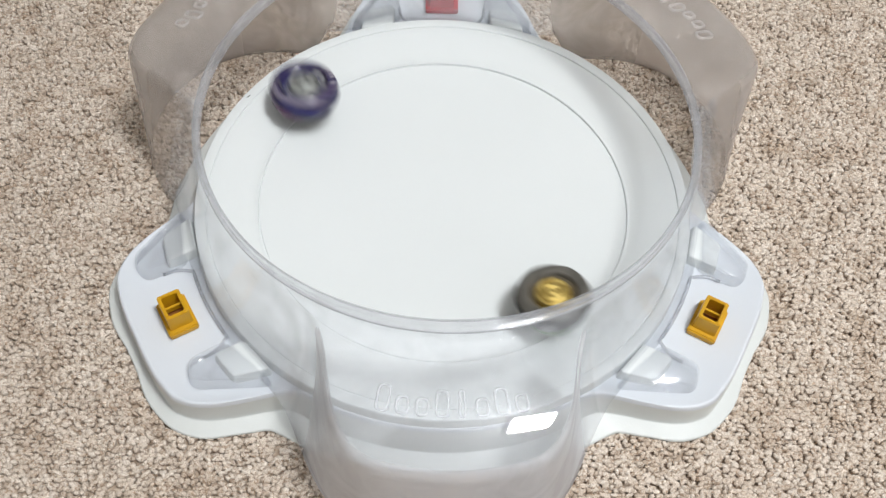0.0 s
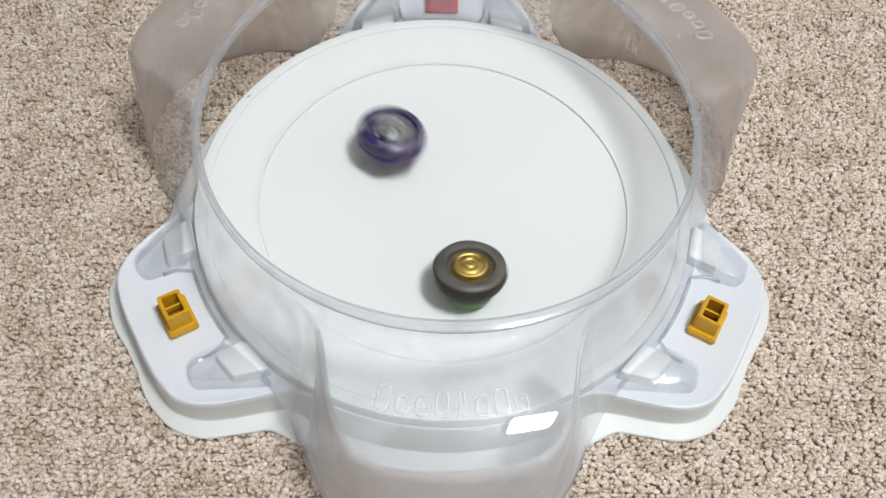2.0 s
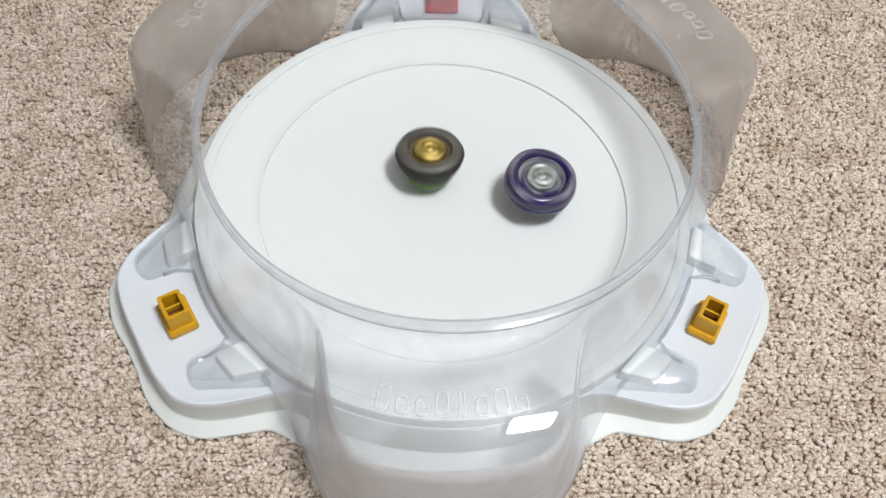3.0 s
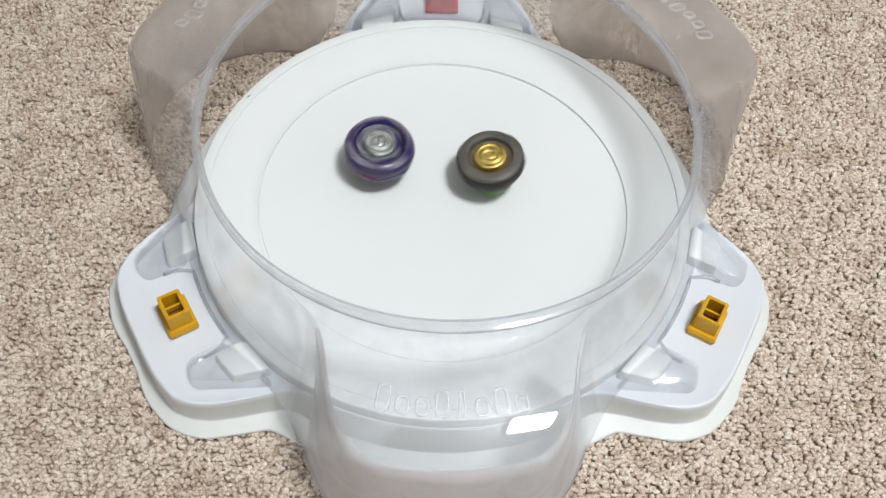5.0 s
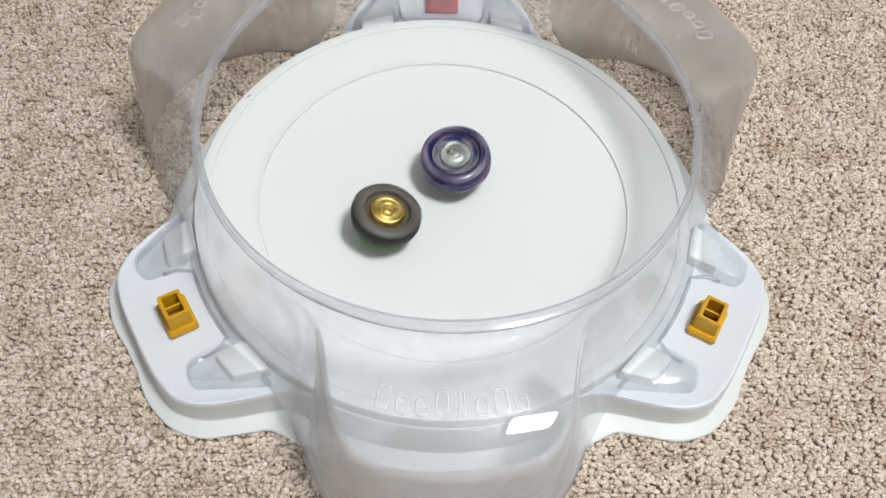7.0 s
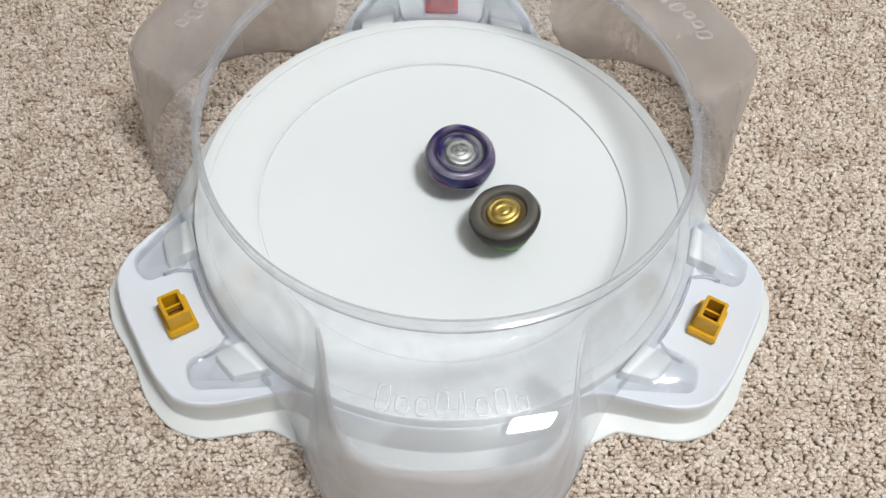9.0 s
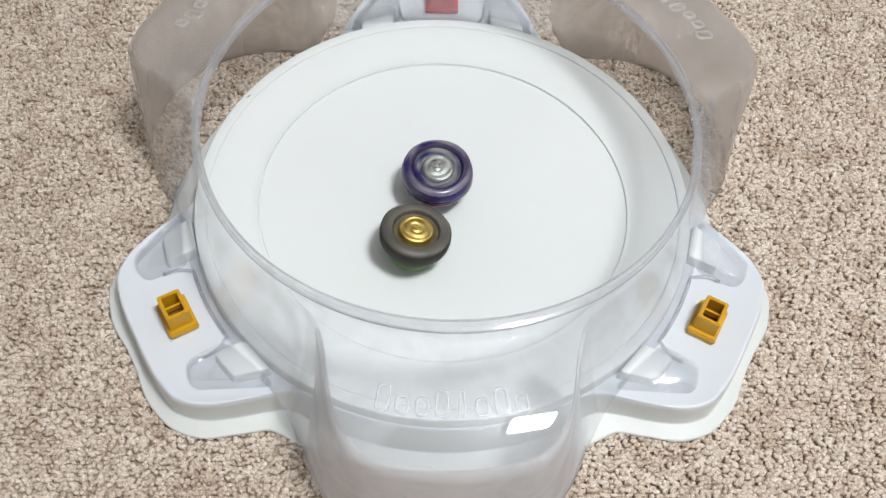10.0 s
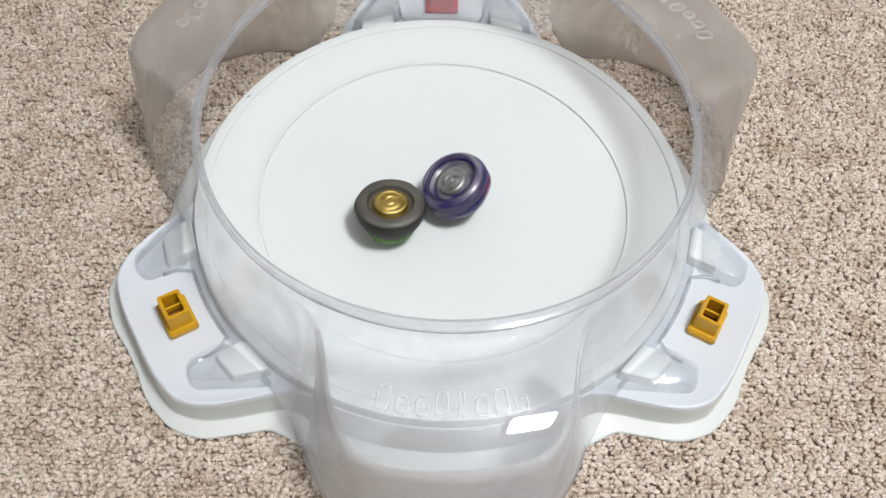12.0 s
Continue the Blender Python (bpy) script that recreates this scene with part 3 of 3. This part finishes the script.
def arc_piece(name, mat, parent, r0, r1, z0, z1, a0, a1, label=""):
    """A curved fin between two radii, two heights and two angles."""
    bm = bmesh.new()
    n, loops = 12, []
    for i in range(n + 1):
        a = radians(a0 + (a1 - a0) * i / n)
        t = math.sin(math.pi * (0.08 + 0.84 * i / n)) ** 0.4
        rr = r0 + (r1 - r0) * t
        loops.append([bm.verts.new((r * math.cos(a), r * math.sin(a), z)) for r, z in ((r0, z0), (rr, z0), (rr + 0.0002, (z0 + z1) / 2), (rr, z1), (r0, z1))])
    for p, q in zip(loops, loops[1:]):
        for k in range(5):
            m = (k + 1) % 5
            bm.faces.new((p[k], p[m], q[m], q[k]))
    bm.faces.new(loops[0])
    bm.faces.new(loops[-1][::-1])
    return sharp(part(name, bm, mat, parent, label, smooth=True), 35)


def purple_top():
    top = tagged(new("spinning_top"), "purple and blue spinning top with silver centre and lilac rim", "spinning top", "spinning tops")
    lathe("ring", [(0.0162, 0.0292), (0.0165, 0.0314), (0.0174, 0.0324), (0.0196, 0.0323), (0.0214, 0.0314), (0.0228, 0.0298), (0.0238, 0.0276), (0.0241, 0.0256), (0.0236, 0.0240), (0.0158, 0.0238)],
          RING_SWIRL, top, "glossy purple outer ring")
    lathe("band", [(0.0182, 0.0318), (0.0187, 0.0330), (0.0199, 0.0331), (0.0214, 0.0323), (0.0225, 0.0311), (0.0224, 0.0303), (0.0190, 0.0306)], BAND_SWIRL, top, "smoky lilac clear top band",
          wave=lambda a, r, z: 0.0004 * math.cos(3 * a) if r > 0.02 else 0)
    for k in range(2):
        arc_piece("accent", MAGENTA, top, 0.0190, 0.0243, 0.0200, 0.0240, 180 * k + 20, 180 * k + 92, "magenta edge piece")
    lathe("inner_disc", [(0.0, 0.0284), (0.0108, 0.0284), (0.0122, 0.0292), (0.0136, 0.0290), (0.0150, 0.0302), (0.0158, 0.0310), (0.0162, 0.0290), (0.0162, 0.0245), (0.0, 0.0245)], CORE_SWIRL, top, "smoky grey inner ring", wave=lambda a, r, z: 0.0005 * math.cos(4 * a) if 0.0115 < r < 0.0155 else 0)
    lathe("cap", [(0.0, 0.0318), (0.0010, 0.0320), (0.0017, 0.0315), (0.0030, 0.0313), (0.0036, 0.0320), (0.0049, 0.0321), (0.0059, 0.0314), (0.0074, 0.0312), (0.0090, 0.0317), (0.0101, 0.0312), (0.0107, 0.0300), (0.0109, 0.0286), (0.0, 0.0286)],
          STEEL_SWIRL, top, "silver metal centre cap", wave=lambda a, r, z: 0.0003 * math.cos(2 * a) if 0.0025 < r < 0.0098 else 0)
    lathe("body", [(0.0190, 0.0242), (0.0235, 0.0240), (0.0240, 0.0222), (0.0234, 0.0190), (0.0214, 0.0160), (0.0196, 0.0146), (0.0, 0.0146)], BLUE, top, "glossy deep blue disc", wave=lambda a, r, z: 0.0005 * math.cos(6 * a) if r > 0.019 else 0)
    lathe("driver", [(0.0, 0.0148), (0.0196, 0.0148), (0.0192, 0.0132), (0.0168, 0.0106), (0.0140, 0.0078), (0.0100, 0.0054), (0.0042, 0.0040), (0.0, 0.0040)], TEAL, top, "dark teal driver base")
    lathe("tip", [(0.0, 0.0045), (0.0036, 0.0042), (0.0032, 0.0012), (0.0018, 0.0002), (0.0, 0.0)], TEAL, top, "dark tip", n=24)
    return top


# ---- build ----
room()
stadium()
cover()
GOLD_TOP = gold_top()
PURPLE_TOP = purple_top()
carpet_loops()


def pendant_lamp():
    """A flat square panel, unseen, that hangs by an added cord from the ceiling, over its lowered area lamp."""
    thing = tagged(new("pendant_lamp"), "square white lamp panel, lowered on an added cord", "pendant lamp")
    thing.location = LAMP + Vector((0, 0, 0.02))
    bm = bmesh.new()
    bmesh.ops.create_cube(bm, size=1)
    bmesh.ops.scale(bm, vec=(0.34, 0.34, 0.03), verts=bm.verts)
    bmesh.ops.translate(bm, vec=(0, 0, 0.015), verts=bm.verts)
    bmesh.ops.bevel(bm, geom=bm.edges[:], offset=0.008, segments=2, affect="EDGES")
    part("panel", bm, PAINT, thing)
    drop = 2.4 - thing.location.z
    lathe("cord", [(0.0, 0.03), (0.003, 0.03), (0.003, drop - 0.03), (0.04, drop - 0.025), (0.04, drop), (0.0, drop)], PAINT, thing, "thin cord with a round ceiling rose", n=16)


pendant_lamp()


def motions():
    def spun(rate, rows):
        """Poses of a top, thirty a second, from rows of seconds, its tip's x and y in the bowl and its lean in degrees to +x and +y;
        it turns all the while at a rate in degrees a second."""
        table = np.array(rows)
        slope = np.gradient(table[:, 1:], table[:, 0], axis=0)
        out = []
        for k in range(int(table[-1, 0] * FPS) + 1):
            t = k / FPS
            i = min(int(np.searchsorted(table[:, 0], t + 1e-6)) - 1, len(rows) - 2)
            h = table[i + 1, 0] - table[i, 0]
            u = (t - table[i, 0]) / h
            x, y, lean_x, lean_y = ((1 + 2 * u) * (1 - u) ** 2 * table[i, 1:] + u * (1 - u) ** 2 * h * slope[i]
                                    + u * u * (3 - 2 * u) * table[i + 1, 1:] + u * u * (u - 1) * h * slope[i + 1])
            axis = Vector((math.tan(radians(lean_x)), math.tan(radians(lean_y)), 1.0)).normalized()
            lean = Vector((0, 0, 1)).rotation_difference(axis).to_matrix().to_4x4()
            out.append((t, Matrix.Translation((x, y, bowl_height(math.hypot(x, y)) + 0.0003)) @ lean @ pose(0, 0, 0, 0, 0, rate * t)))
        return out

    walk(GOLD_TOP, spun(-2200, [
        (0, 0.0673, -0.0955, -6, 8),
        (0.1, 0.0367, -0.0728, -8, 8),
        (0.2, 0.0084, -0.0550, -6, 8),
        (0.3, 0.0123, -0.0602, -4, 8),
        (0.4, 0.0697, -0.0887, -5, 8),
        (0.5, 0.0872, -0.0770, -5, 8),
        (0.6, 0.0770, -0.0495, -6, 8),
        (0.7, 0.0360, -0.0135, -4, 10),
        (0.8, 0.0326, -0.0159, -2, 12),
        (0.9, 0.0509, -0.0489, -2, 10),
        (1, 0.0480, -0.0623, -2, 9),
        (1.1, 0.0271, -0.0648, -1, 9),
        (1.2, -0.0049, -0.0549, -1, 10),
        (1.3, -0.0282, -0.0386, 0, 10),
        (1.4, -0.0499, -0.0785, 0, 10),
        (1.5, -0.0530, -0.1139, 0, 10),
        (1.6, -0.0398, -0.1235, 0, 10),
        (1.7, -0.0180, -0.1189, 0, 10),
        (1.8, 0.0067, -0.0909, 0, 11),
        (1.9, 0.0204, -0.0683, 0, 11),
        (2, 0.0151, -0.0760, 0, 11),
        (2.1, -0.0020, -0.0620, 0, 11),
        (2.2, -0.0239, -0.0336, 0, 11),
        (2.3, -0.0437, -0.0073, 0, 10),
        (2.4, -0.0444, -0.0182, 0, 10),
        (2.5, -0.0387, -0.0346, 0, 10),
        (2.6, -0.0294, -0.0435, -1, 9),
        (2.7, -0.0194, -0.0426, -2, 8),
        (2.8, -0.0094, -0.0284, -3, 7),
        (2.9, -0.0059, -0.0034, -2, 6),
        (3, -0.0099, 0.0206, 0, 6),
        (3.1, -0.0197, 0.0362, 1, 5),
        (3.2, -0.0300, 0.0373, 2, 4),
        (3.4, -0.0506, 0.0252, 1, 3),
        (3.7, -0.0536, -0.0167, -1, 2),
        (4, -0.0320, -0.0475, -2, 2),
        (4.3, 0.0076, -0.0537, -3, 1),
        (4.55, 0.0431, -0.0274, -5, 0),
        (4.8, 0.0516, 0.0121, -6, -1),
        (4.9, 0.0474, 0.0196, -7, -2),
        (5, 0.0344, 0.0192, -7, -2),
        (5.1, 0.0201, 0.0148, -7, -2),
        (5.2, 0.0173, -0.0018, -6, -2),
        (5.3, 0.0253, -0.0223, -6, -2),
        (5.4, 0.0405, -0.0350, -9, -2),
        (5.5, 0.0435, -0.0381, -9, -1),
        (5.6, 0.0355, -0.0372, -7, 3),
        (5.7, 0.0123, -0.0568, -4, 6),
        (5.8, 0.0005, -0.0649, -4, 10),
        (5.9, -0.0047, -0.0683, -4, 12),
        (6, -0.0034, -0.0663, -4, 19),
        (6.1, -0.0029, -0.0533, -3, 13),
        (6.2, -0.0175, -0.0575, -1, 12),
        (6.3, -0.0285, -0.0563, 3, 12),
        (6.4, -0.0466, -0.0646, 3, 12),
        (6.5, -0.0523, -0.0714, 4, 13),
        (6.6, -0.0480, -0.0723, 4, 13),
        (6.7, -0.0427, -0.0669, 5, 11),
        (6.8, -0.0408, -0.0517, 5, 9),
        (6.9, -0.0485, -0.0389, 10, 4),
        (7, -0.0433, -0.0289, 12, 2),
        (7.1, -0.0340, -0.0190, 10, 2),
        (7.2, -0.0310, -0.0092, 6, 1),
        (7.4, -0.0250, 0.0115, 4, 1),
        (7.7, -0.0060, 0.0360, 2, 1),
        (8, 0.0240, 0.0339, 0, 1),
        (8.3, 0.0490, 0.0097, -2, 1),
        (8.55, 0.0456, -0.0066, -4, 1),
        (8.8, 0.0416, -0.0126, -6, 1),
        (8.9, 0.0498, -0.0263, -10, 1),
        (9, 0.0441, -0.0278, -12, 1),
        (9.1, 0.0359, -0.0322, -9, 4),
        (9.2, 0.0259, -0.0416, -5, 7),
        (9.3, 0.0143, -0.0484, -2, 10),
        (9.4, 0.0018, -0.0538, 0, 13),
        (9.5, -0.0110, -0.0590, 0, 13),
        (9.6, -0.0199, -0.0563, 0, 13),
        (9.7, -0.0316, -0.0619, 0, 13),
        (9.8, -0.0333, -0.0568, 0, 13),
        (9.9, -0.0267, -0.0476, 6, 7),
        (10, -0.0221, -0.0449, 7, 4),
        (10.1, -0.0257, -0.0379, 6, 2),
        (10.2, -0.0259, -0.0318, 5, 2),
        (10.3, -0.0261, -0.0283, 5, 1),
        (10.4, -0.0205, -0.0239, 4, 1),
        (10.5, -0.0248, -0.0237, 0, 0),
        (10.6, -0.0265, -0.0212, 0, 0),
        (10.7, -0.0239, -0.0193, 0, 1),
        (10.8, -0.0240, -0.0142, 0, 1),
        (10.9, -0.0245, -0.0145, 0, 2),
        (11, -0.0288, -0.0169, 0, 2),
        (11.1, -0.0261, -0.0179, 0, 4),
        (11.2, -0.0240, -0.0188, 0, 5),
        (11.3, -0.0292, -0.0220, 0, 7),
        (11.4, -0.0345, -0.0257, 0, 7),
        (11.5, -0.0376, -0.0280, 0, 7),
        (11.6, -0.0376, -0.0274, 0, 7),
        (11.7, -0.0365, -0.0274, 0, 8),
        (11.8, -0.0418, -0.0291, 0, 8),
        (11.9, -0.0391, -0.0290, 0, 8),
        (12, -0.0353, -0.0260, 0, 8),
    ]))
    walk(PURPLE_TOP, spun(2200, [
        (0, -0.0978, 0.0713, 0, 5),
        (0.1, -0.0705, 0.0151, 0, 5),
        (0.2, -0.0390, -0.0213, 1, 5),
        (0.3, -0.0486, -0.0272, 1, 5),
        (0.4, -0.1014, 0.0122, 2, 5),
        (0.5, -0.1160, 0.0414, 2, 5),
        (0.6, -0.0911, 0.0444, 3, 5),
        (0.7, -0.0482, 0.0281, 3, 5),
        (0.8, -0.0537, 0.0492, 4, 5),
        (0.9, -0.0844, 0.0902, 4, 5),
        (1, -0.1023, 0.1028, 8, 6),
        (1.1, -0.1029, 0.0940, 8, 6),
        (1.2, -0.0901, 0.0733, 8, 0),
        (1.3, -0.0615, 0.0316, 9, 0),
        (1.4, -0.0163, 0.0630, 10, 0),
        (1.5, 0.0315, 0.1236, 18, 2),
        (1.6, 0.0519, 0.1186, 14, 8),
        (1.7, 0.0551, 0.0835, 5, 6),
        (1.8, 0.0310, 0.0234, 2, 5),
        (1.9, -0.0035, 0.0039, 0, 4),
        (2, -0.0400, 0.0360, 9, 8),
        (2.1, -0.0713, 0.0701, 6, 4),
        (2.2, -0.0853, 0.0770, 6, 2),
        (2.3, -0.0792, 0.0521, 8, -4),
        (2.4, -0.0718, 0.0656, 8, -9),
        (2.5, -0.0536, 0.0647, 8, -14),
        (2.6, -0.0238, 0.0557, 0, -16),
        (2.7, 0.0072, 0.0409, -3, -18),
        (2.8, 0.0376, 0.0246, -8, -12),
        (2.9, 0.0612, 0.0090, -4, -8),
        (3, 0.0625, 0.0019, 3, -3),
        (3.1, 0.0463, -0.0013, 2, -2),
        (3.2, 0.0260, 0.0013, 2, 0),
        (3.4, 0.0036, 0.0225, 2, 0),
        (3.65, -0.0022, 0.0515, 3, 0),
        (3.9, 0.0210, 0.0544, 3, 0),
        (4.15, 0.0373, 0.0275, 4, 0),
        (4.4, 0.0024, 0.0106, 4, 0),
        (4.6, -0.0368, -0.0072, 5, 0),
        (4.8, -0.0542, -0.0021, 5, 0),
        (4.9, -0.0525, 0.0146, 4, -2),
        (5, -0.0457, 0.0283, 4, -3),
        (5.1, -0.0294, 0.0408, 4, -4),
        (5.2, -0.0148, 0.0458, 3, -6),
        (5.3, 0.0047, 0.0440, 1, -7),
        (5.4, 0.0220, 0.0409, -0, -7),
        (5.5, 0.0351, 0.0305, -2, -8),
        (5.6, 0.0466, 0.0157, -3, -6),
        (5.7, 0.0625, 0.0245, -4, -3),
        (5.8, 0.0673, 0.0249, -5, -1),
        (5.9, 0.0611, 0.0199, -6, 2),
        (6, 0.0461, 0.0072, -6, 5),
        (6.1, 0.0270, -0.0116, -4, 6),
        (6.2, 0.0209, -0.0121, -3, 5),
        (6.3, 0.0086, -0.0171, -2, 4),
        (6.4, 0.0053, -0.0176, -1, 4),
        (6.5, 0.0022, -0.0174, 0, 3),
        (6.6, -0.0007, -0.0138, 0, 1),
        (6.7, -0.0055, -0.0121, 0, -0),
        (6.8, -0.0048, -0.0077, 0, -2),
        (6.9, 0.0045, 0.0105, -2, -5),
        (7, 0.0090, 0.0235, -3, -7),
        (7.1, 0.0083, 0.0324, -2, -7),
        (7.2, 0.0096, 0.0333, 0, -7),
        (7.4, 0.0332, 0.0195, 0, -7),
        (7.7, 0.0355, -0.0155, 0, -7),
        (8, 0.0041, -0.0381, 0, -8),
        (8.3, -0.0265, -0.0230, 0, -8),
        (8.55, -0.0270, 0.0071, 0, -8),
        (8.8, -0.0012, 0.0195, 0, -8),
        (8.9, 0.0013, 0.0248, 2, 0),
        (9, 0.0103, 0.0241, 1, -5),
        (9.1, 0.0184, 0.0260, 0, -4),
        (9.2, 0.0180, 0.0278, 0, -2),
        (9.3, 0.0162, 0.0292, -3, 2),
        (9.4, 0.0106, 0.0222, -4, 2),
        (9.5, 0.0055, 0.0101, -6, 0),
        (9.6, 0.0015, -0.0044, -10, 8),
        (9.7, -0.0046, -0.0004, 0, 2),
        (9.8, -0.0057, 0.0073, 0, -3),
        (9.9, -0.0073, 0.0085, 1, -4),
        (10, -0.0057, 0.0105, 2, -5),
        (10.1, -0.0009, 0.0132, 1, -5),
        (10.2, 0.0039, 0.0131, 1, -4),
        (10.3, 0.0109, 0.0130, 0, -4),
        (10.4, 0.0192, 0.0155, 4, -8),
        (10.5, 0.0404, 0.0201, -5, -12),
        (10.6, 0.0490, 0.0122, -20, 2),
        (10.7, 0.0366, 0.0005, -12, 20),
        (10.8, 0.0254, -0.0092, 0, 29),
        (10.9, 0.0197, -0.0035, 8, 14),
        (11, 0.0238, 0.0069, 0, -12),
        (11.1, 0.0279, 0.0027, -14, 2),
        (11.2, 0.0246, -0.0049, -4, 24),
        (11.3, 0.0276, 0.0048, 5, -5),
        (11.4, 0.0287, 0.0051, 3, -8),
        (11.5, 0.0337, -0.0006, -19, 13),
        (11.6, 0.0212, -0.0062, -6, 22),
        (11.7, 0.0082, -0.0140, 4, 24),
        (11.8, 0.0019, 0.0000, 14, 2),
        (11.9, 0.0096, 0.0027, -2, -12),
        (12, 0.0187, -0.0004, -28, 1),
    ]))


motions()
